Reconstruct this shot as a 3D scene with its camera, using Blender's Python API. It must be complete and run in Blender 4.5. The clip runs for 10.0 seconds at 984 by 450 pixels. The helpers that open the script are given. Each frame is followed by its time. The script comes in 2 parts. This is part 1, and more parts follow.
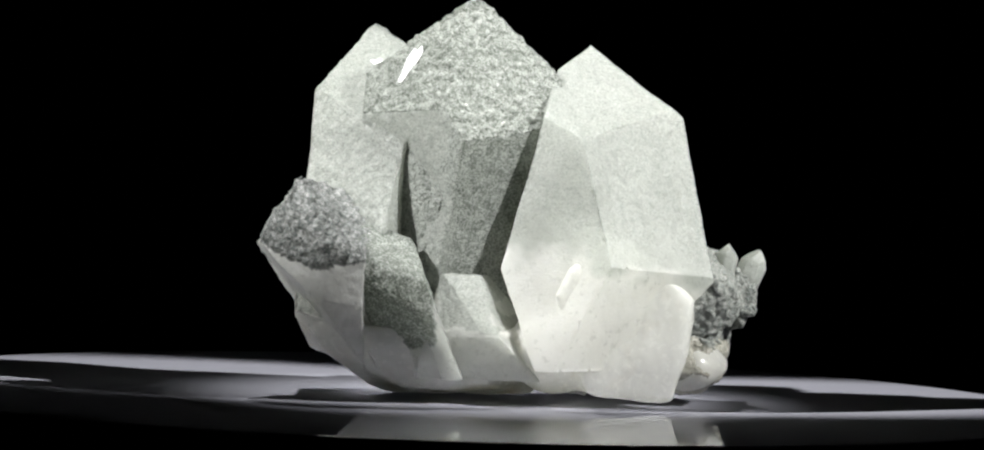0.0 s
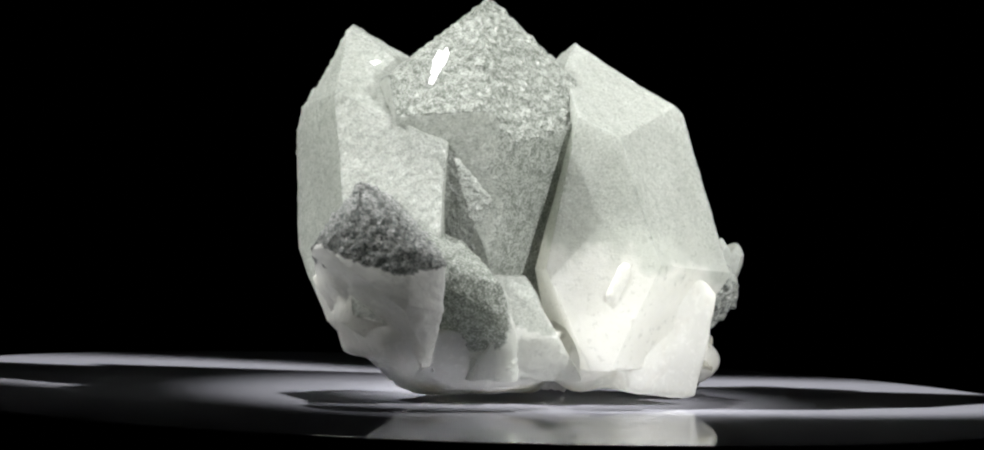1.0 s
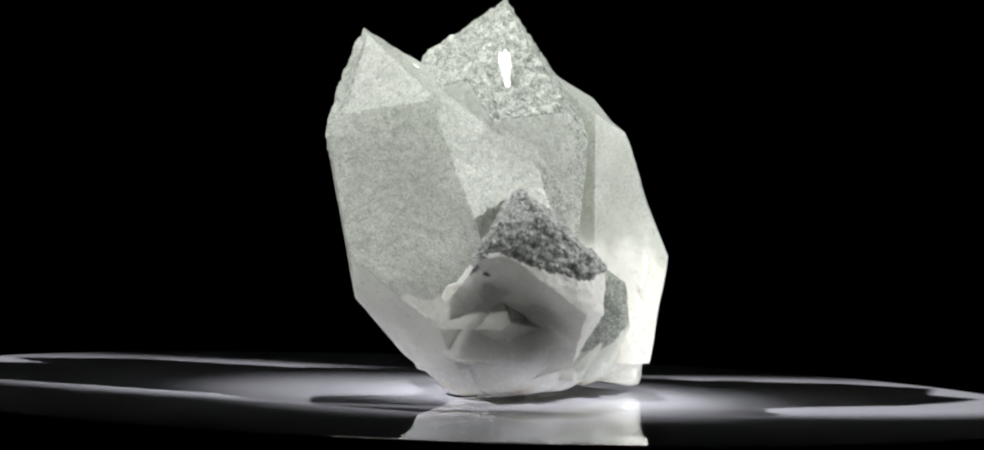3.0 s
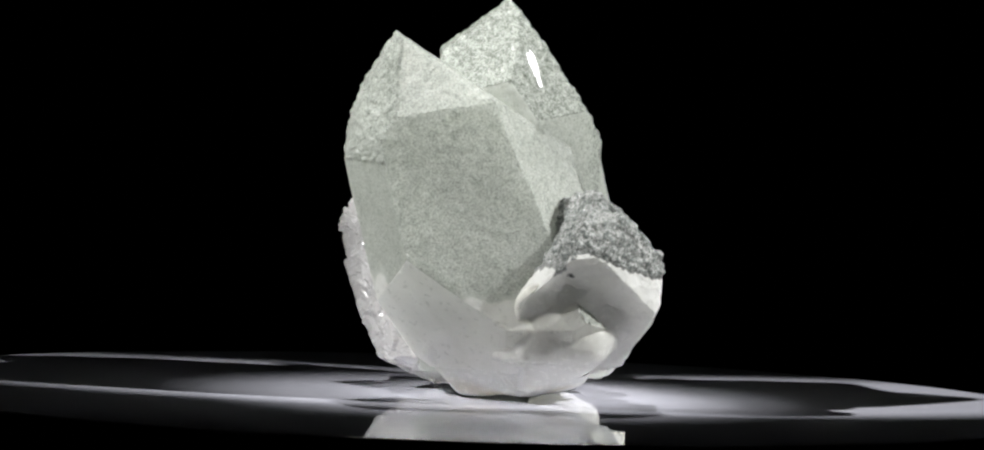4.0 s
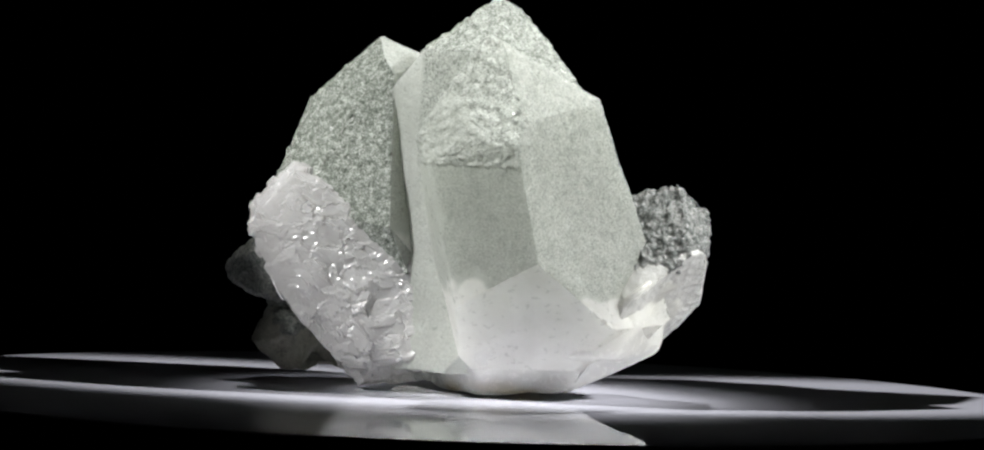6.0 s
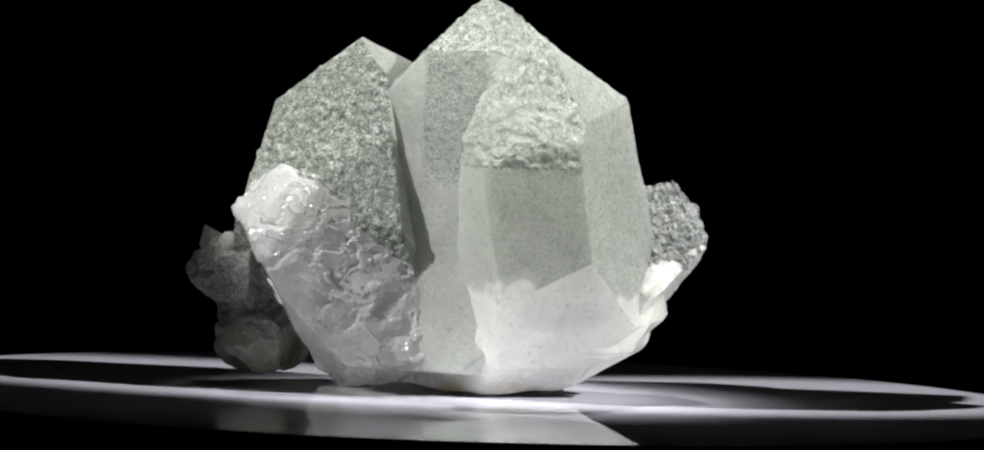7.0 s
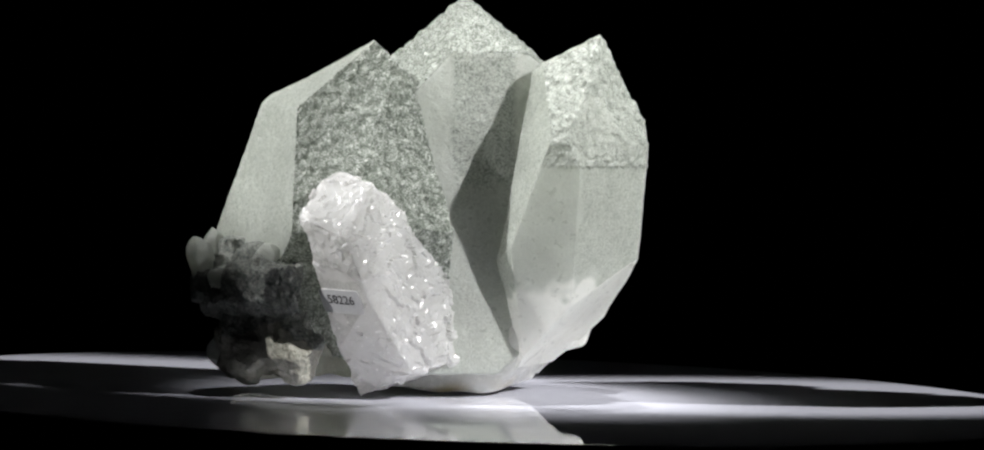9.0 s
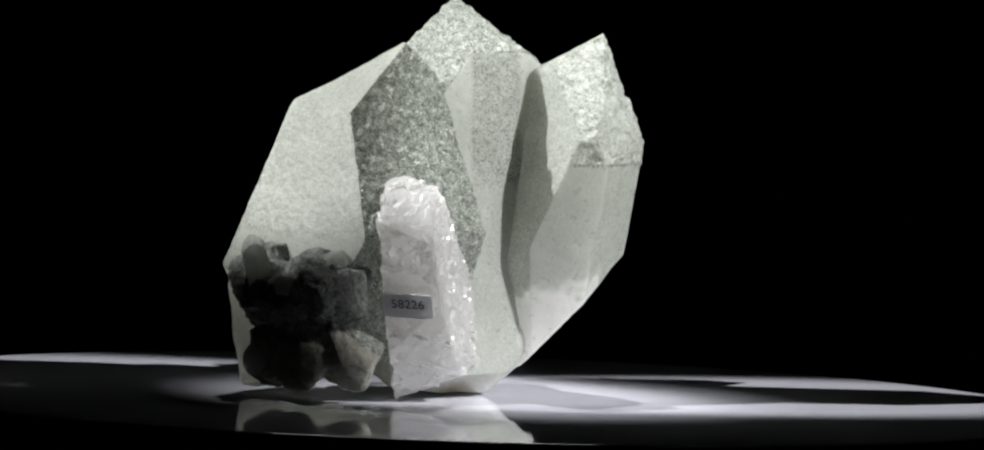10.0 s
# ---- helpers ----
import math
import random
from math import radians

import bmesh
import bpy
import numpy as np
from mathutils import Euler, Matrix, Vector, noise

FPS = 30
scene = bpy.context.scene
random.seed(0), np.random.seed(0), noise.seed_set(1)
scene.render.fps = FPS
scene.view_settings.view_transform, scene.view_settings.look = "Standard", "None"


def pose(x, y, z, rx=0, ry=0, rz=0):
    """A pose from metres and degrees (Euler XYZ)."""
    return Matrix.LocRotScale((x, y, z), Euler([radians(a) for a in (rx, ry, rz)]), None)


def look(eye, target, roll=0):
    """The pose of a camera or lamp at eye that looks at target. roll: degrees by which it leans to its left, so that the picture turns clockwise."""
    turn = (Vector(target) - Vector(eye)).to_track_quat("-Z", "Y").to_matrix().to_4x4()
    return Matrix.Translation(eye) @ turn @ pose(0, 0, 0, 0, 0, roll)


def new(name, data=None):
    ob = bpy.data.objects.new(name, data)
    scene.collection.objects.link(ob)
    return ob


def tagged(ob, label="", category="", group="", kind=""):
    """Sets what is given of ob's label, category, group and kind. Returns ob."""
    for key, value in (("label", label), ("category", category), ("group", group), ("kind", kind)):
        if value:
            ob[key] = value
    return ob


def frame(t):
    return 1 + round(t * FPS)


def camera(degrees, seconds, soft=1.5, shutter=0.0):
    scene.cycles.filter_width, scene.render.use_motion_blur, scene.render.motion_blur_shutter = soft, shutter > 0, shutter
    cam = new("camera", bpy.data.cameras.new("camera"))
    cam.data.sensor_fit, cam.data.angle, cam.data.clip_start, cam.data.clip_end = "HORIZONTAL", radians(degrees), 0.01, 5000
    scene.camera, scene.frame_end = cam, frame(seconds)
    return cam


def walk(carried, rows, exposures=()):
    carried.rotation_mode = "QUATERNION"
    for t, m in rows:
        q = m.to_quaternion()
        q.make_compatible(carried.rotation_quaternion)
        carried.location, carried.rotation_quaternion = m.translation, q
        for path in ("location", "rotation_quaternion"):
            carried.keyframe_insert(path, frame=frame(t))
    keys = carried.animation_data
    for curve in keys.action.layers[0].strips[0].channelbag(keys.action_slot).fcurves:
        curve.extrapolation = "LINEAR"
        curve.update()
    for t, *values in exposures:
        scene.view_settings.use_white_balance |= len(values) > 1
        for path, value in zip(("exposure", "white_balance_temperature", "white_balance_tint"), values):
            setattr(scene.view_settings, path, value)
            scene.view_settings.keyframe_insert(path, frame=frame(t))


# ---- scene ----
# ---- the camera, which stands still before the turning specimen ----
U = 0.000165          # one unit of the plan, in metres
EYE = (0.0, -14929 * U, 1060 * U)
AIM = (2.40683 * U * 15, (-14929 + 998.61344 * 15) * U, (1060 - 52.58712 * 15) * U)
cam = camera(6.0, 10.0, soft=2.0)
walk(cam, [(0, look(EYE, AIM, 1.953)), (10, look(EYE, AIM, 1.953))], exposures=[(0, 0.0), (10, 0.0)])


# ---- light: a black studio and two narrow spots ----
world = bpy.data.worlds.new("studio_dark")
scene.world = world
world.use_nodes = True
world.node_tree.nodes["Background"].inputs[0].default_value = (0.02, 0.022, 0.025, 1)
world.node_tree.nodes["Background"].inputs[1].default_value = 0.05


def spot(name, eye, target, watts, degrees, blend, size):
    lamp = bpy.data.lights.new(name, "SPOT")
    lamp.energy, lamp.spot_size, lamp.spot_blend, lamp.shadow_soft_size = watts, radians(degrees), blend, size
    lamp.color = (1.0, 1.0, 1.0)
    ob = new(name, lamp)
    ob.matrix_world = look(eye, target)
    return ob


spot("spot_lamp", (-0.92, -0.40, 0.85), (182 * U, 78 * U, 222 * U), 178, 5.65, 0.14, 0.012)
spot("spot_lamp", (0.98, -0.42, 0.79), (0, 55 * U, 205 * U), 178, 5.72, 0.16, 0.012)
spot("spot_lamp", (0.0, 0.34, 1.32), (0.006, 0.0, 0.0), 84, 6.2, 0.35, 0.02)


# ---- materials ----
def material(name):
    m = bpy.data.materials.new(name)
    m.use_nodes = True
    return m, m.node_tree.nodes, m.node_tree.links


def noise_node(nodes, links, coords, scale, detail=4, rough=0.6, warp=0.0):
    n = nodes.new("ShaderNodeTexNoise")
    n.inputs["Scale"].default_value, n.inputs["Detail"].default_value = scale, detail
    n.inputs["Roughness"].default_value, n.inputs["Distortion"].default_value = rough, warp
    links.new(coords, n.inputs["Vector"])
    return n.outputs["Fac"]


def ramp(nodes, links, value, stops):
    n = nodes.new("ShaderNodeValToRGB")
    while len(n.color_ramp.elements) < len(stops):
        n.color_ramp.elements.new(0.5)
    for e, (at, c) in zip(n.color_ramp.elements, stops):
        e.position, e.color = at, (*c, 1) if len(c) == 3 else c
    links.new(value, n.inputs["Fac"])
    return n.outputs["Color"]


def grey(v):
    return (v, v, v)


def mathed(nodes, links, op, a, b):
    n = nodes.new("ShaderNodeMath")
    n.operation = op
    for k, v in enumerate((a, b)):
        if isinstance(v, (int, float)):
            n.inputs[k].default_value = v
        else:
            links.new(v, n.inputs[k])
    return n.outputs[0]


def mixed(nodes, links, fac, a, b):
    n = nodes.new("ShaderNodeMix")
    n.data_type = "RGBA"
    for v, socket in ((fac, n.inputs[0]), (a, n.inputs[6]), (b, n.inputs[7])):
        if isinstance(v, (int, float)):
            socket.default_value = v
        elif isinstance(v, tuple):
            socket.default_value = (*v, 1)
        else:
            links.new(v, socket)
    return n.outputs[2]


def quartz(name, pale, dark, relief=0.5, sss=0.35, shine=0.22, grain=1350, scatter=0.02, clarity=0.25, sparkle=0.35, glow=0.6):
    """Translucent quartz with chlorite grains; the mesh gives their density (dust), the crust's relief and rusty stains."""
    m, nodes, links = material(name)
    bsdf = nodes["Principled BSDF"]
    coords = nodes.new("ShaderNodeTexCoord").outputs["Object"]

    def given(key):
        n = nodes.new("ShaderNodeAttribute")
        n.attribute_name = key
        return n.outputs["Fac"]

    dust, crust, stain = given("dust"), given("crust"), given("stain")
    grains = noise_node(nodes, links, coords, grain, 3, 0.75)
    clots = noise_node(nodes, links, coords, 520, 4, 0.62, 0.4)
    clouds = noise_node(nodes, links, coords, 95, 5, 0.6, 0.5)
    veil = ramp(nodes, links, clouds, [(0.32, tuple(v * 0.84 for v in pale)), (0.66, pale)])
    white = ramp(nodes, links, clouds, [(0.30, (0.82, 0.82, 0.775)), (0.66, (0.92, 0.92, 0.88))])
    haze = nodes.new("ShaderNodeMapRange")
    haze.inputs["From Max"].default_value = 0.22
    links.new(dust, haze.inputs["Value"])
    veil = mixed(nodes, links, haze.outputs[0], white, veil)
    veil = mixed(nodes, links, mathed(nodes, links, "MULTIPLY", stain, 0.7), veil, (0.50, 0.40, 0.22))
    speck = mathed(nodes, links, "ADD", mathed(nodes, links, "MULTIPLY", grains, 0.65), mathed(nodes, links, "MULTIPLY", clots, 0.35))
    spread = nodes.new("ShaderNodeMapRange")
    spread.inputs["From Min"].default_value, spread.inputs["From Max"].default_value = 0.36, 0.64
    spread.inputs["To Min"].default_value, spread.inputs["To Max"].default_value = 0.0, 1.05
    links.new(speck, spread.inputs["Value"])
    covered = mathed(nodes, links, "MINIMUM", mathed(nodes, links, "MULTIPLY", mathed(nodes, links, "POWER", dust, 1.5), spread.outputs[0]), 1.0)
    tint = mixed(nodes, links, covered, veil, dark)
    links.new(tint, bsdf.inputs["Base Color"])
    links.new(mathed(nodes, links, "SUBTRACT", sss, mathed(nodes, links, "MULTIPLY", mathed(nodes, links, "MINIMUM", crust, 1.0), sss * 0.8)), bsdf.inputs["Subsurface Weight"])
    # light that enters the crystal and leaves it elsewhere
    through_light = nodes.new("ShaderNodeBsdfTranslucent")
    blend = nodes.new("ShaderNodeMixShader")
    links.new(mathed(nodes, links, "SUBTRACT", glow, mathed(nodes, links, "MULTIPLY", mathed(nodes, links, "MINIMUM", dust, 1.0), glow * 0.35)), blend.inputs[0])
    links.new(bsdf.outputs[0], blend.inputs[1])
    links.new(through_light.outputs[0], blend.inputs[2])
    links.new(tint, through_light.inputs["Color"])
    links.new(blend.outputs[0], nodes["Material Output"].inputs["Surface"])
    bsdf.inputs["Subsurface Radius"].default_value = (1.0, 1.0, 0.92)
    bsdf.inputs["Subsurface Scale"].default_value = scatter
    bsdf.inputs["IOR"].default_value = 1.54
    bsdf.inputs["Transmission Weight"].default_value = 0.0
    links.new(mathed(nodes, links, "MULTIPLY", mathed(nodes, links, "SUBTRACT", 1.0, mathed(nodes, links, "MINIMUM", crust, 1.0)), clarity), bsdf.inputs["Transmission Weight"])
    links.new(ramp(nodes, links, clots, [(0.3, grey(shine)), (0.7, grey(shine + 0.25))]), bsdf.inputs["Roughness"])
    bump = nodes.new("ShaderNodeBump")
    bump.inputs["Strength"].default_value, bump.inputs["Distance"].default_value = relief, 0.0024
    height = mathed(nodes, links, "ADD", mathed(nodes, links, "MULTIPLY", clots, mathed(nodes, links, "ADD", crust, 0.015)), mathed(nodes, links, "MULTIPLY", grains, 0.10))
    links.new(height, bump.inputs["Height"])
    links.new(bump.outputs[0], bsdf.inputs["Normal"])
    # the sparkle of tiny crystal faces
    sugar = nodes.new("ShaderNodeTexVoronoi")
    sugar.inputs["Scale"].default_value = 1150
    links.new(coords, sugar.inputs["Vector"])
    facets = nodes.new("ShaderNodeBump")
    facets.inputs["Strength"].default_value, facets.inputs["Distance"].default_value = 0.8, 0.0006
    links.new(sugar.outputs["Color"], facets.inputs["Height"])
    links.new(bump.outputs[0], facets.inputs["Normal"])
    bsdf.inputs["Coat Weight"].default_value, bsdf.inputs["Coat Roughness"].default_value = sparkle, 0.12
    links.new(facets.outputs[0], bsdf.inputs["Coat Normal"])
    return m


frosted = quartz("frosted_quartz", (0.64, 0.665, 0.61), (0.12, 0.14, 0.112), relief=1.0, grain=1900, clarity=0.30, scatter=0.035)
coated = quartz("chlorite_coated_quartz", (0.50, 0.50, 0.48), (0.10, 0.114, 0.105), relief=0.9, grain=1100, clarity=0.06, scatter=0.06, glow=0.45)
milky = quartz("milky_quartz", (0.92, 0.905, 0.85), (0.36, 0.34, 0.28), relief=0.04, shine=0.10, scatter=0.04, clarity=0.18)
clear = quartz("clear_quartz", (0.83, 0.82, 0.815), (0.28, 0.28, 0.24), relief=0.2, sss=0.3, shine=0.05, scatter=0.03, clarity=0.6, glow=0.5)
rock = quartz("chlorite_rock", (0.34, 0.345, 0.31), (0.08, 0.094, 0.083), relief=0.9, shine=0.45, scatter=0.006, clarity=0.0, glow=0.1)
cleavage, nodes, links = material("fresh_cleavage")
coords = nodes.new("ShaderNodeTexCoord").outputs["Object"]
links.new(ramp(nodes, links, noise_node(nodes, links, coords, 700, 3), [(0.3, grey(0.90)), (0.7, grey(0.95))]), nodes["Principled BSDF"].inputs["Base Color"])
nodes["Principled BSDF"].inputs["Roughness"].default_value = 0.15

glass, nodes, links = material("polished_acrylic")
bsdf = nodes["Principled BSDF"]
coords = nodes.new("ShaderNodeTexCoord").outputs["Object"]
links.new(ramp(nodes, links, noise_node(nodes, links, coords, 60, 5), [(0.3, (0.80, 0.80, 0.90)), (0.7, (0.84, 0.84, 0.94))]), bsdf.inputs["Base Color"])
bsdf.inputs["Roughness"].default_value, bsdf.inputs["IOR"].default_value = 0.02, 1.68

cloth, nodes, links = material("black_cloth")
coords = nodes.new("ShaderNodeTexCoord").outputs["Object"]
links.new(ramp(nodes, links, noise_node(nodes, links, coords, 300, 4), [(0.3, grey(0.002)), (0.7, grey(0.004))]), nodes["Principled BSDF"].inputs["Base Color"])
nodes["Principled BSDF"].inputs["Roughness"].default_value = 1.0
nodes["Principled BSDF"].inputs["Specular IOR Level"].default_value = 0.0


paper, nodes, links = material("label_paper")
coords = nodes.new("ShaderNodeTexCoord").outputs["Object"]
links.new(ramp(nodes, links, noise_node(nodes, links, coords, 900, 4), [(0.3, grey(0.58)), (0.7, grey(0.66))]), nodes["Principled BSDF"].inputs["Base Color"])
nodes["Principled BSDF"].inputs["Roughness"].default_value = 0.6
ink, nodes, links = material("label_ink")
nodes["Principled BSDF"].inputs["Base Color"].default_value = (0.03, 0.03, 0.03, 1)


# ---- mesh helpers ----
def part(name, bm, mat, parent=None, label=""):
    mesh = bpy.data.meshes.new(name)
    bm.to_mesh(mesh)
    bm.free()
    mesh.materials.append(mat)
    ob = new(name, mesh)
    ob.parent = parent
    return tagged(ob, label)


def cut_solid(faces, span=700):
    """The convex solid inside the faces: azimuth and tilt of the outward normal in degrees, and its distance (units)."""
    bm = bmesh.new()
    bmesh.ops.create_cube(bm, size=span * 2 * U, matrix=Matrix.Translation((0, 0, 300 * U)))
    for az, tilt, away in faces:
        a, e = radians(az), radians(tilt)
        normal = Vector((math.cos(e) * math.cos(a), math.cos(e) * math.sin(a), math.sin(e)))
        cut = bmesh.ops.bisect_plane(bm, geom=bm.verts[:] + bm.edges[:] + bm.faces[:], plane_co=normal * away * U, plane_no=normal, clear_outer=True)
        edges = [g for g in cut["geom_cut"] if isinstance(g, bmesh.types.BMEdge)]
        if edges:
            bmesh.ops.contextual_create(bm, geom=edges)
    bmesh.ops.remove_doubles(bm, verts=bm.verts[:], dist=0.5 * U)
    bmesh.ops.dissolve_degenerate(bm, edges=bm.edges[:], dist=0.5 * U)
    bmesh.ops.recalc_face_normals(bm, faces=bm.faces[:])
    return bm


LABEL_PLACE = Vector((265, 143.5, 161))


def plain(p, n):
    return 0.0, 0.1, 0.0


def ragged(p, k=1.0):
    return k * (30 * noise.noise(p / 55) + 7 * noise.noise(p / 14))


def weather(bm, grain, rough, wave, swell, seed, bevel=3, zones=plain, plates=0.0):
    """Rounds the edges, divides the faces and roughens them: fine pits and long swells (units). zones gives, by place
    and normal, how much dust, crust and stain the face carries."""
    if bevel:
        bmesh.ops.bevel(bm, geom=bm.edges[:], offset=bevel * U, segments=2, affect="EDGES", profile=0.6, clamp_overlap=True)
    bmesh.ops.triangulate(bm, faces=bm.faces[:])
    for _ in range(9):
        long = [e for e in bm.edges if e.calc_length() > grain * 1.4 * U]
        if not long:
            break
        bmesh.ops.subdivide_edges(bm, edges=long, cuts=1)
        bmesh.ops.triangulate(bm, faces=[f for f in bm.faces if len(f.verts) > 3])
    bm.normal_update()
    layers = [bm.verts.layers.float.new(key) for key in ("dust", "crust", "stain")]
    moves = []
    for v in bm.verts:
        p = v.co / U
        values = zones(p, v.normal)
        for layer, value in zip(layers, values):
            v[layer] = value
        q = p + Vector((seed * 91.7, seed * 37.3, 0))
        calm = max(0.0, min(1.0, ((p - LABEL_PLACE).length - 52) / 14))
        h = calm * (rough * (0.08 + 1.4 * values[1]) * noise.fractal(q / 12, 0.8, 2.1, 4) + swell * noise.noise(q / wave))
        if plates:
            q = q + 22 * noise.noise_vector(q / 46) + 5 * noise.noise_vector(q / 15)
            for size, depth in ((58, 1.0), (21, 0.42)):
                r = Vector((q.x / size, q.y / size, 1.7 * q.z / size))
                cell = noise.voronoi(r)[1][0]
                h += calm * plates * depth * ((r - cell).dot(noise.noise_vector(cell * 3.1)) + 0.3 * noise.noise(cell * 5.3))
        moves.append(v.normal * h * U)
    for v, d in zip(bm.verts, moves):
        v.co += d
    for f in bm.faces:
        f.smooth = not plates
    return bm


def fused(pieces, voxel, rounds):
    """One skin round several solids, with softened joins."""
    whole = bpy.data.meshes.new("whole")
    joined = bmesh.new()
    for bm in pieces:
        bm.to_mesh(whole)
        bm.free()
        joined.from_mesh(whole)
    joined.to_mesh(whole)
    joined.free()
    ob = new("whole", whole)
    skin = ob.modifiers.new("skin", "REMESH")
    skin.mode, skin.voxel_size = "VOXEL", voxel * U
    soft = ob.modifiers.new("soft", "SMOOTH")
    soft.factor, soft.iterations = 0.5, rounds
    mesh = bpy.data.meshes.new_from_object(ob.evaluated_get(bpy.context.evaluated_depsgraph_get()))
    bm = bmesh.new()
    bm.from_mesh(mesh)
    bpy.data.objects.remove(ob)
    bpy.data.meshes.remove(mesh)
    bpy.data.meshes.remove(whole)
    return bm


def boulder(x, y, z, rx, ry, rz, seed, cuts=9):
    """A blocky lump: an ellipsoid with cut faces, its centre and half sizes in units."""
    rnd = random.Random(seed)
    faces = []
    for k in range(cuts + 8):
        az, tilt = rnd.uniform(0, 360), math.degrees(math.asin(rnd.uniform(-1, 1)))
        a, e = radians(az), radians(tilt)
        n = Vector((math.cos(e) * math.cos(a), math.cos(e) * math.sin(a), math.sin(e)))
        reach = math.sqrt((n.x * rx) ** 2 + (n.y * ry) ** 2 + (n.z * rz) ** 2) * rnd.uniform(0.72, 1.0)
        faces.append((az, tilt, n.dot(Vector((x, y, z))) + reach))
    faces += [(0, 0, x + rx), (180, 0, rx - x), (90, 0, y + ry), (-90, 0, ry - y), (0, 90, z + rz), (0, -90, rz - z)]
    return cut_solid(faces)


def upright(az, tilt):
    """A turn that lays x along the face, y up it and z out of it."""
    a, e = radians(az), radians(tilt)
    z = Vector((math.cos(e) * math.cos(a), math.cos(e) * math.sin(a), math.sin(e)))
    x = Vector((0, 0, 1)).cross(z).normalized()
    y = z.cross(x)
    return Matrix((x, y, z)).transposed().to_4x4()


def rounded_plate(w, h, r, thick):
    bm = bmesh.new()
    ring = []
    for cx, cy, a0 in ((w / 2 - r, h / 2 - r, 0), (r - w / 2, h / 2 - r, 90), (r - w / 2, r - h / 2, 180), (w / 2 - r, r - h / 2, 270)):
        for k in range(6):
            a = radians(a0 + 18 * k)
            ring.append(bm.verts.new((cx + r * math.cos(a), cy + r * math.sin(a), 0)))
    f = bm.faces.new(ring)
    up = bmesh.ops.extrude_face_region(bm, geom=[f])
    bmesh.ops.translate(bm, verts=[v for v in up["geom"] if isinstance(v, bmesh.types.BMVert)], vec=(0, 0, thick))
    bmesh.ops.recalc_face_normals(bm, faces=bm.faces[:])
    return bm


def splinter(w, h, thick):
    """A ragged sliver with a thin edge."""
    rnd = random.Random(5)
    bm = bmesh.new()
    ring = []
    for k in range(22):
        a = 2 * math.pi * k / 22
        r = rnd.uniform(0.68, 1.0)
        ring.append(bm.verts.new((0.5 * w * r * math.cos(a) * (1 + 0.5 * math.sin(a)), 0.5 * h * r * math.sin(a), -thick)))
    top = bm.verts.new((0, 0, thick * 0.4))
    for k in range(22):
        bm.faces.new((ring[k], ring[(k + 1) % 22], top))
    bm.faces.new(ring[::-1])
    bmesh.ops.recalc_face_normals(bm, faces=bm.faces[:])
    return bm


# ---- the studio: table, backdrop ----
def studio():
    bm = bmesh.new()
    bmesh.ops.create_cube(bm, size=1, matrix=Matrix.Translation((0, 0, -0.09)) @ Matrix.Diagonal((7.0, 7.0, 0.04, 1)))
    tagged(part("floor", bm, cloth), "black cloth table under the turntable", "table", kind="structure")
    for name, x, y, sx, sy in (("wall_north", 0, 3.5, 7.1, 0.1), ("wall_south", 0, -3.5, 7.1, 0.1), ("wall_east", 3.5, 0, 0.1, 6.9), ("wall_west", -3.5, 0, 0.1, 6.9)):
        bm = bmesh.new()
        bmesh.ops.create_cube(bm, size=1, matrix=Matrix.Translation((x, y, 1.43)) @ Matrix.Diagonal((sx, sy, 3.0, 1)))
        tagged(part(name, bm, cloth), "matt black studio wall", "wall", kind="structure")
    bm = bmesh.new()
    bmesh.ops.create_cube(bm, size=1, matrix=Matrix.Translation((0, 0, 2.98)) @ Matrix.Diagonal((7.1, 7.1, 0.1, 1)))
    tagged(part("ceiling", bm, cloth), "matt black studio ceiling", "ceiling", kind="structure")


studio()


def turntable():
    base = tagged(new("turntable"), "round polished glossy acrylic turntable carrying the specimen", "turntable")
    bm = bmesh.new()
    bmesh.ops.create_cone(bm, cap_ends=True, segments=256, radius1=965 * U, radius2=965 * U, depth=0.008, matrix=Matrix.Translation((0, 0, -0.004)))
    rims = [e for e in bm.edges if len(e.link_faces) == 2 and any(len(f.verts) > 8 for f in e.link_faces)]
    bmesh.ops.bevel(bm, geom=rims, offset=0.0012, segments=4, affect="EDGES", profile=0.5)
    part("plate", bm, glass, base)
    bm = bmesh.new()
    bmesh.ops.create_cone(bm, cap_ends=True, segments=96, radius1=0.10, radius2=0.09, depth=0.062, matrix=Matrix.Translation((0, 0, -0.039)))
    part("foot", bm, cloth, base, "matt black motor housing")
    return base


table = turntable()


# ---- the specimen ----
def step(value, edge, width=8):
    return max(0.0, min(1.0, (value - edge) / width + 0.5))


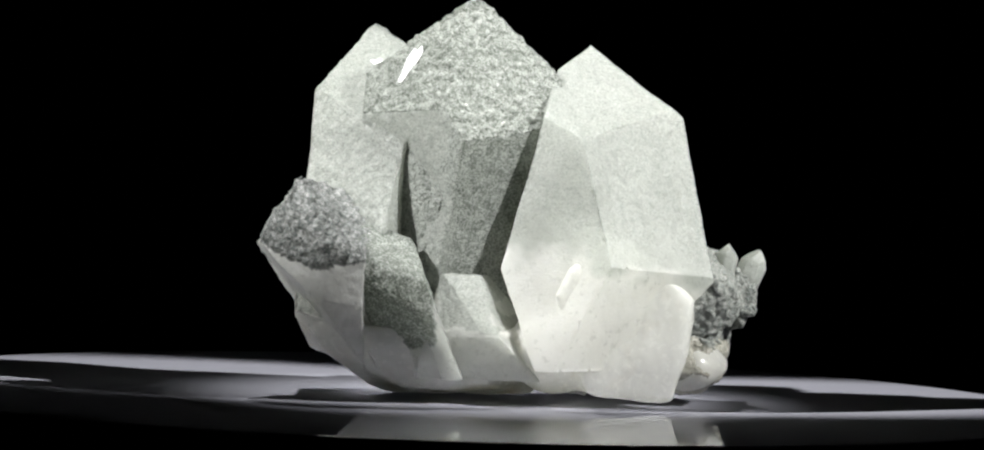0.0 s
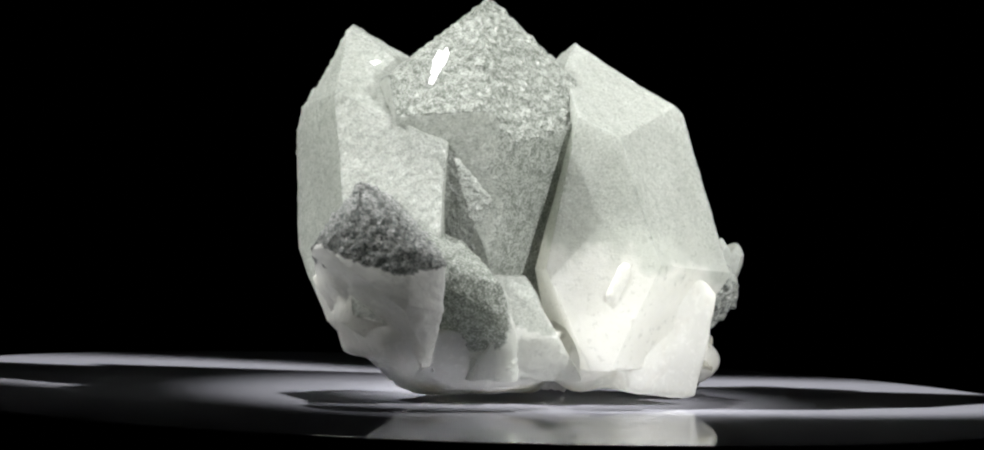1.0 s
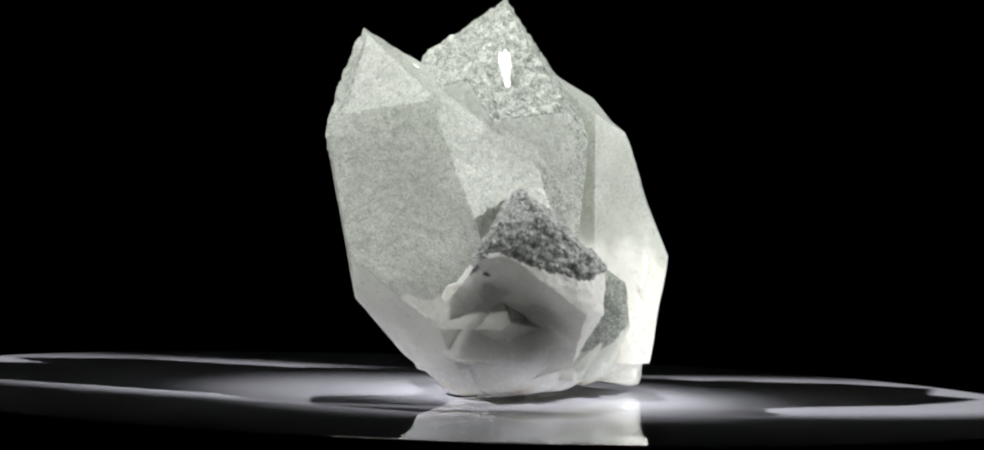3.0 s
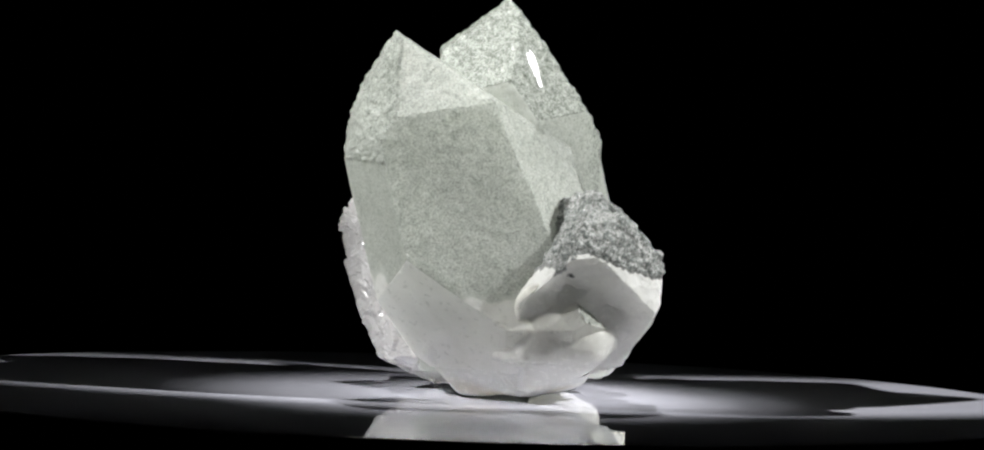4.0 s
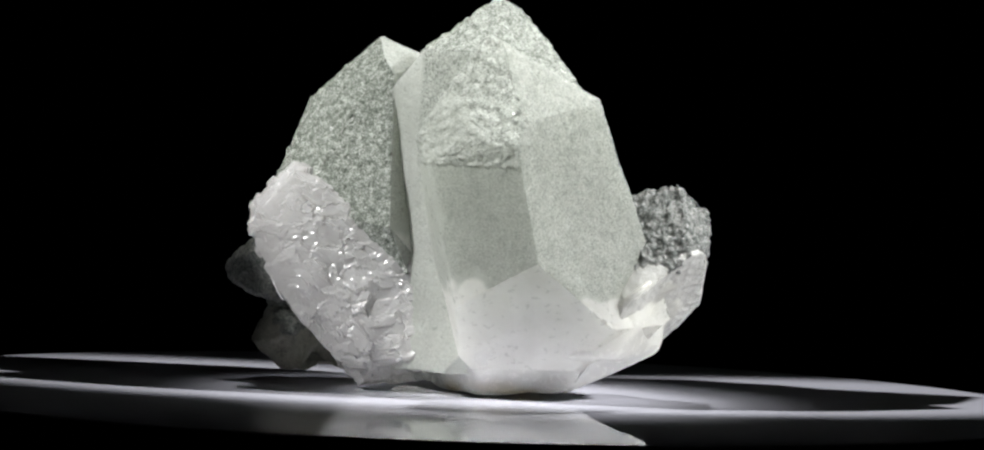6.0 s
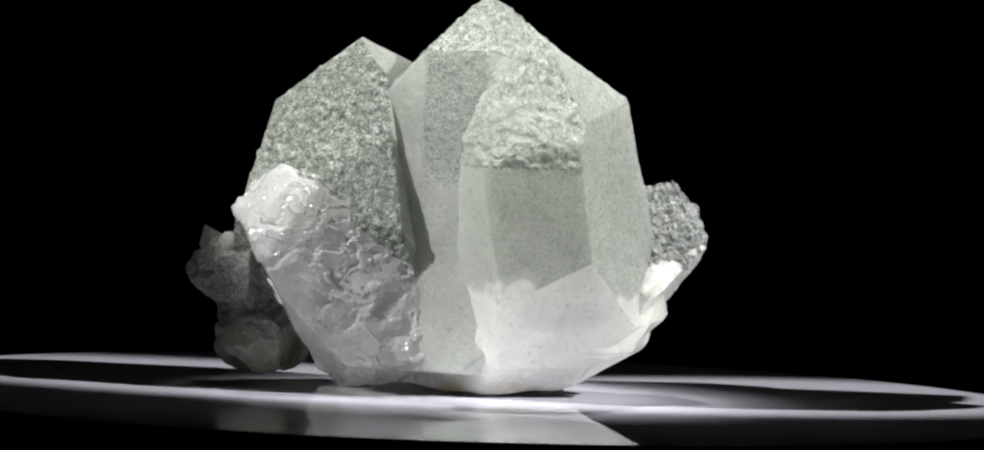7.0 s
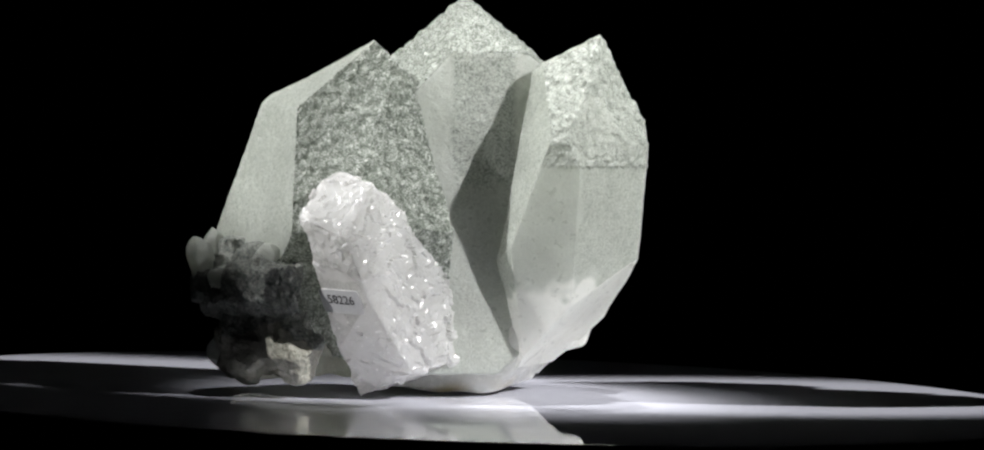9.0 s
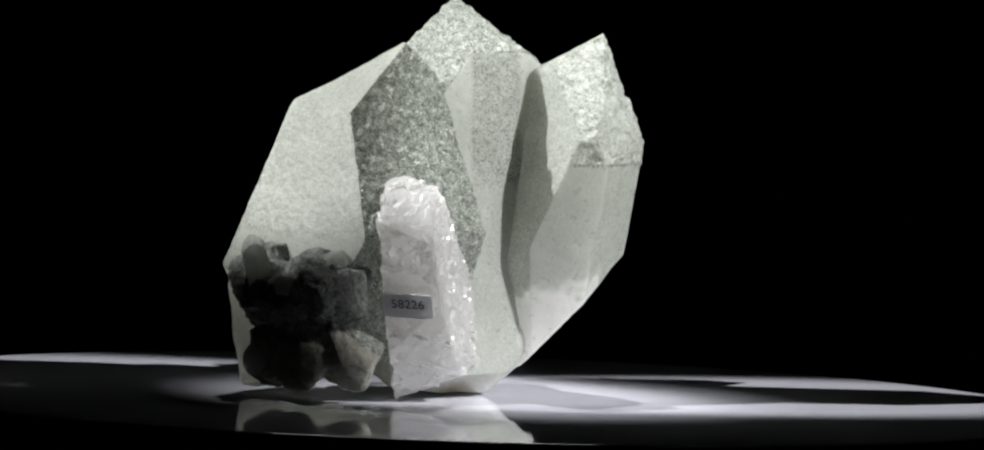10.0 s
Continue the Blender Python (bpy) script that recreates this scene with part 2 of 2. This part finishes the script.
def zone_middle(p, n):
    if n.z > 0.35:
        return 1.12, 1.0, 0.0
    if n.y > 0.5:
        inside = step(p.x, -50 + ragged(p, 0.2)) * step(-p.x, -60 + ragged(p, 0.2))
        return 0.40 + inside * (0.12 + 0.48 * step(p.z, 330 + ragged(p, 2), 60)), 0.06, 0.0
    if n.y < -0.3:
        return 0.78 + 0.35 * step(p.x, -42 + ragged(p, 0.3), 40), 0.12, 0.0
    return 0.35, 0.3, 0.0


def zone_second(p, n):
    if n.z < -0.3:
        return 0.0, 0.05, 0.0
    if n.z > 0.3 and n.y < 0.15:
        return 0.82, 0.35, 0.0
    if n.z > 0.3:
        return 0.92, 0.9, 0.0
    low = step(p.z, 186 + ragged(p, 1.3), 20)
    if n.y > 0.5 and p.z > 377:
        return 0.72, 0.7, 0.0
    if n.y > 0.5:
        inside = step(-p.x, 116 + ragged(p, 0.4))
        return low * (0.34 + 0.34 * inside), 0.05, 0.0
    if n.x < -0.8:
        return low * 0.82, 0.08, 0.0
    return low * 0.70, 0.15, 0.0


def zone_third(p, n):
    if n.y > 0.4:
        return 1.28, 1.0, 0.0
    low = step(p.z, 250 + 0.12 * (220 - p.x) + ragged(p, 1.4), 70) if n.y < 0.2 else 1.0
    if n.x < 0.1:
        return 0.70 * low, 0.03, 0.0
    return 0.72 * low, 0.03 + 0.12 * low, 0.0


def zone_dark(p, n):
    if p.z > 226 + ragged(p, 1.3):
        return 1.2, 1.0, 0.0
    return 0.05, 0.2, 0.0


def zone_small(p, n):
    inner = p.x < -48 + ragged(p, 0.4) and p.z > 92 + ragged(p, 0.6)
    return (1.25, 0.5, 0.0) if inner else (0.12, 0.2, 0.0)


def zone_stub(p, n):
    return (0.7 if p.z > 118 + ragged(p, 0.7) and noise.noise(p / 40) > -0.15 else 0.1), 0.4, 0.0


def zone_finger(p, n):
    return 0.35, 0.3, 0.0


def small_point(r, h):
    """A six-sided point, r round and h high (units), standing on the origin."""
    return cut_solid([(60 * k + 10, 0, r) for k in range(6)] + [(60 * k + 10, 38, 0.62 * h + 3 * (k % 3)) for k in range(6)] + [(0, -90, 10)])


def zone_core(p, n):
    return (0.95, 0.6, 0.0) if p.z > 170 + ragged(p) else (0.3, 0.3, 0.0)


def zone_root(p, n):
    rust = max(0.0, min(1.0, (34 - p.z) / 24)) * max(0.0, noise.noise(p / 60) * 2.2 + 0.3) if p.x < 160 else 0.0
    return 0.12 if noise.noise(p / 30) > 0.35 else 0.0, 0.15, rust


def zone_clear(p, n):
    label_side = n.x > 0.7 and p.z > 90
    return (0.55 if label_side and noise.noise(p / 24) > 0.0 else 0.2), 0.2, 0.0


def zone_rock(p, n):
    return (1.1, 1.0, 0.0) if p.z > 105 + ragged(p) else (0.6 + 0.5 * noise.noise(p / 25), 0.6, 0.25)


def specimen():
    base = tagged(new("crystal_cluster"), "cluster of milky quartz crystals dusted with grey-green chlorite", "mineral")
    middle = [(-125, 32, 394), (-70, 33, 384), (-122, 3, 203), (-63, -6, 134), (17, 43, 430), (0, -6, 87), (92, 52, 468), (156, 50, 476), (91, 2, 74), (175, 0, 165), (145, -45, 14), (0, -90, -40)]
    part("crystal", weather(cut_solid(middle), 5, 2.6, 90, 3, 1, zones=zone_middle), frosted, base)
    second = [(177, 2, 266), (-121, 23, 332), (171, 30, 450), (111, 22, 380), (106, 8, 272), (115, -12, 143), (57.6, -15, 13), (43, 34, 304), (180, -50, 77), (138, -43, 30), (-89, 58, 426), (-31, 0, -11), (0, 10, 15), (12.5, -15, -66), (124, 19.6, 376), (-52, 60.4, 409), (3.6, 58.5, 418), (0, -90, -50), (-135, -45, 133)]
    part("crystal", weather(cut_solid(second), 5, 3.4, 90, 3, 2, zones=zone_second), frosted, base)
    third = [(-72, 55, 482), (-109, 12, 210), (-57, 22, 395), (81, 22, 268), (100, 15, 160), (5, 11, 405), (5, 52, 559), (171, 45, 274), (179, 14, -2), (165, 0, -40), (5, -44, 127), (95, -25, -20), (-60, -12, 277), (-179, -20, -120), (0, -90, -60)]
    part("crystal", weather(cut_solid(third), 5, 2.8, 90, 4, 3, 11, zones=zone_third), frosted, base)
    core = [(-122, 2, 200), (-63, -4, 130), (0, 0, 130), (180, 0, 150), (90, 0, 35), (0, 90, 400), (-90, 30, 330), (0, -90, -150)]
    part("crystal", weather(cut_solid(core), 8, 2.0, 60, 3, 15, zones=zone_core), frosted, base, "dark speckled quartz between the points")
    dark = [(-80, 47, 357), (-35, 50, 200), (-178, 30, 415), (-88, -0, 294), (-133, -2, 367), (120, 30, 144), (-167, -41, 116), (-170, -50, 112), (-4, 0, -142), (86, 0, -98), (-94, -31, 187), (-125, -40, 224), (146, -28, 86), (0, -90, -30)]
    part("crystal", weather(cut_solid(dark), 5, 4.6, 60, 5, 4, zones=zone_dark), coated, base, "quartz point with a dark chlorite cap")
    small = [(-92, 0, 300), (0, 22, 14), (-60, 60, 286), (183, 0, 189), (91, 0, -189), (-119, -40, 131), (0, -90, -40), (-90, 45, 358)]
    part("crystal", weather(cut_solid(small), 6, 2.4, 50, 3, 5, 6, zones=zone_small), frosted, base, "small speckled quartz point")
    stub = [(-85, 35, 277), (-20, 30, 175), (180, 12, 85), (0, 90, 205), (90, 0, -120), (-85, -35, 150), (0, -90, -40)]
    part("crystal", weather(cut_solid(stub), 6, 2.4, 50, 4, 16, 4, zones=zone_stub), frosted, base, "small speckled quartz point")
    root = [(-82, -84, -12), (-123, -10, 282), (180, 2, 240), (145, -45, 22), (112, -12, 78), (-92, -35, 134), (-88, 40, 273), (78, -36, -5), (60, 0, 34), (180, -50, 77), (-28, -24, 102), (0, 10, 177), (0, 90, 130), (110, -50, 4), (-140, -64, 55), (0, -90, -2)]
    foot = [(-179, -20, -186), (-72, -5, 264), (-6, -10, 340), (180, 30, -22), (88, -14, -98), (-70, 55, 359), (180, -83, -55), (20, 51, 321), (40, -30, 116), (-90, -38, 173), (0, -90, -1)]
    sheath = [(50, 55, 16), (-35, 50, 180), (-178, 30, 372), (-88, 0, 270), (-133, -2, 336), (-167, -41, 108), (-170, -50, 104), (-4, 0, -142), (86, 0, -90), (-94, -31, 174), (-125, -40, 210), (146, -28, 94), (0, -90, -20)]
    heel = boulder(365, -60, 70, 55, 60, 42, 41)
    bulge = boulder(140, -145, 105, 74, 84, 84, 43)
    saddle = boulder(-191, -121, 142, 84, 84, 66, 47)
    skin = fused([cut_solid(root), cut_solid(foot), cut_solid(sheath), heel, bulge, saddle], 5, 50)
    bmesh.ops.translate(skin, verts=skin.verts[:], vec=(0, 0, -9 * U))
    part("root", weather(skin, 7, 2.6, 60, 5, 6, 0, zones=zone_root), milky, base, "smooth milky quartz root")
    glassy = [(123, 5, 43), (29, -29, 189), (200, 62, 176), (48, -42, 119), (59, 40, 423), (-55, 0, 75), (200, 10, -44), (142, -68, -50), (200, -38, -56), (-20, 60, 417), (0, -90, -1)]
    part("crystal", weather(cut_solid(glassy), 3.6, 0.7, 40, 4, 8, 4, zones=zone_clear, plates=14), clear, base, "broken clear quartz with glassy conchoidal faces")
    lumps = ((375, -60, 180, 62, 72, 66), (425, -10, 180, 34, 34, 40), (385, 60, 185, 60, 60, 65), (415, 20, 160, 40, 50, 45))
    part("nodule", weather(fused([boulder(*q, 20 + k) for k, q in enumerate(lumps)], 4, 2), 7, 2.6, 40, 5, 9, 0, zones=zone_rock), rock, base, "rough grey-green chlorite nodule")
    lumps = ((350, 0, 100, 80, 100, 70), (330, 70, 70, 50, 60, 45), (385, 30, 55, 30, 50, 40), (350, -60, 60, 60, 50, 40))
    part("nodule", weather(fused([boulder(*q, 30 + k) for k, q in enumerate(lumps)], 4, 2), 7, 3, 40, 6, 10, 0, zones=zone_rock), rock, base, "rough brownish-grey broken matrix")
    for x, y, z, r, h, az, lean in ((440, -12, 192, 19, 62, 15, 24), (406, -62, 215, 17, 46, -20, 8), (372, 84, 205, 18, 44, 60, 20), (425, 34, 170, 15, 40, 20, 40)):
        finger = weather(small_point(r, h), 4, 1.2, 30, 2, 17, 2, zones=zone_finger)
        bmesh.ops.transform(finger, matrix=Matrix.Translation(Vector((x, y, z)) * U) @ pose(0, 0, 0, 0, lean, az), verts=finger.verts[:])
        part("crystal", finger, frosted, base, "tiny quartz point on the nodule")
    for place, az, tilt, w, h, lean, out in (((-100, -90, 521), -125, 32, 21, 84, -12, 12), ((-150, 40, 522), -56, 58, 30, 36, 25, 6)):
        flake = part("cleavage_face", splinter(w * U, h * U, 3 * U), cleavage, base, "bright white freshly broken facet")
        flake.matrix_local = Matrix.Translation(Vector(place) * U) @ upright(az, tilt) @ pose(0, 0, out * U, 0, 0, lean)
    face = Matrix.Translation(LABEL_PLACE * U) @ upright(29, -29)
    tag = part("label", rounded_plate(82 * U, 43 * U, 7 * U, 1.6 * U), paper, base, "pale grey paper inventory label")
    tag.matrix_local = face @ pose(0, 0, 5.5 * U)
    number = bpy.data.curves.new("number", "FONT")
    number.body, number.size, number.align_x, number.align_y, number.extrude = "58226", 22 * U, "CENTER", "CENTER", 0.15 * U
    words = new("number", number)
    mesh = bpy.data.meshes.new_from_object(words)
    bpy.data.objects.remove(words)
    mesh.materials.append(ink)
    words = new("number", mesh)
    words.parent = tag
    words.matrix_local = pose(0, 3 * U, 2.0 * U)
    return base


cluster = specimen()


def motions():
    turn = [(t, pose(0, 0, 0, 0, 0, 22.4225 * t - 0.009 * t * (t - 10))) for t in range(11)]
    walk(cluster, turn)
    walk(table, turn)


motions()
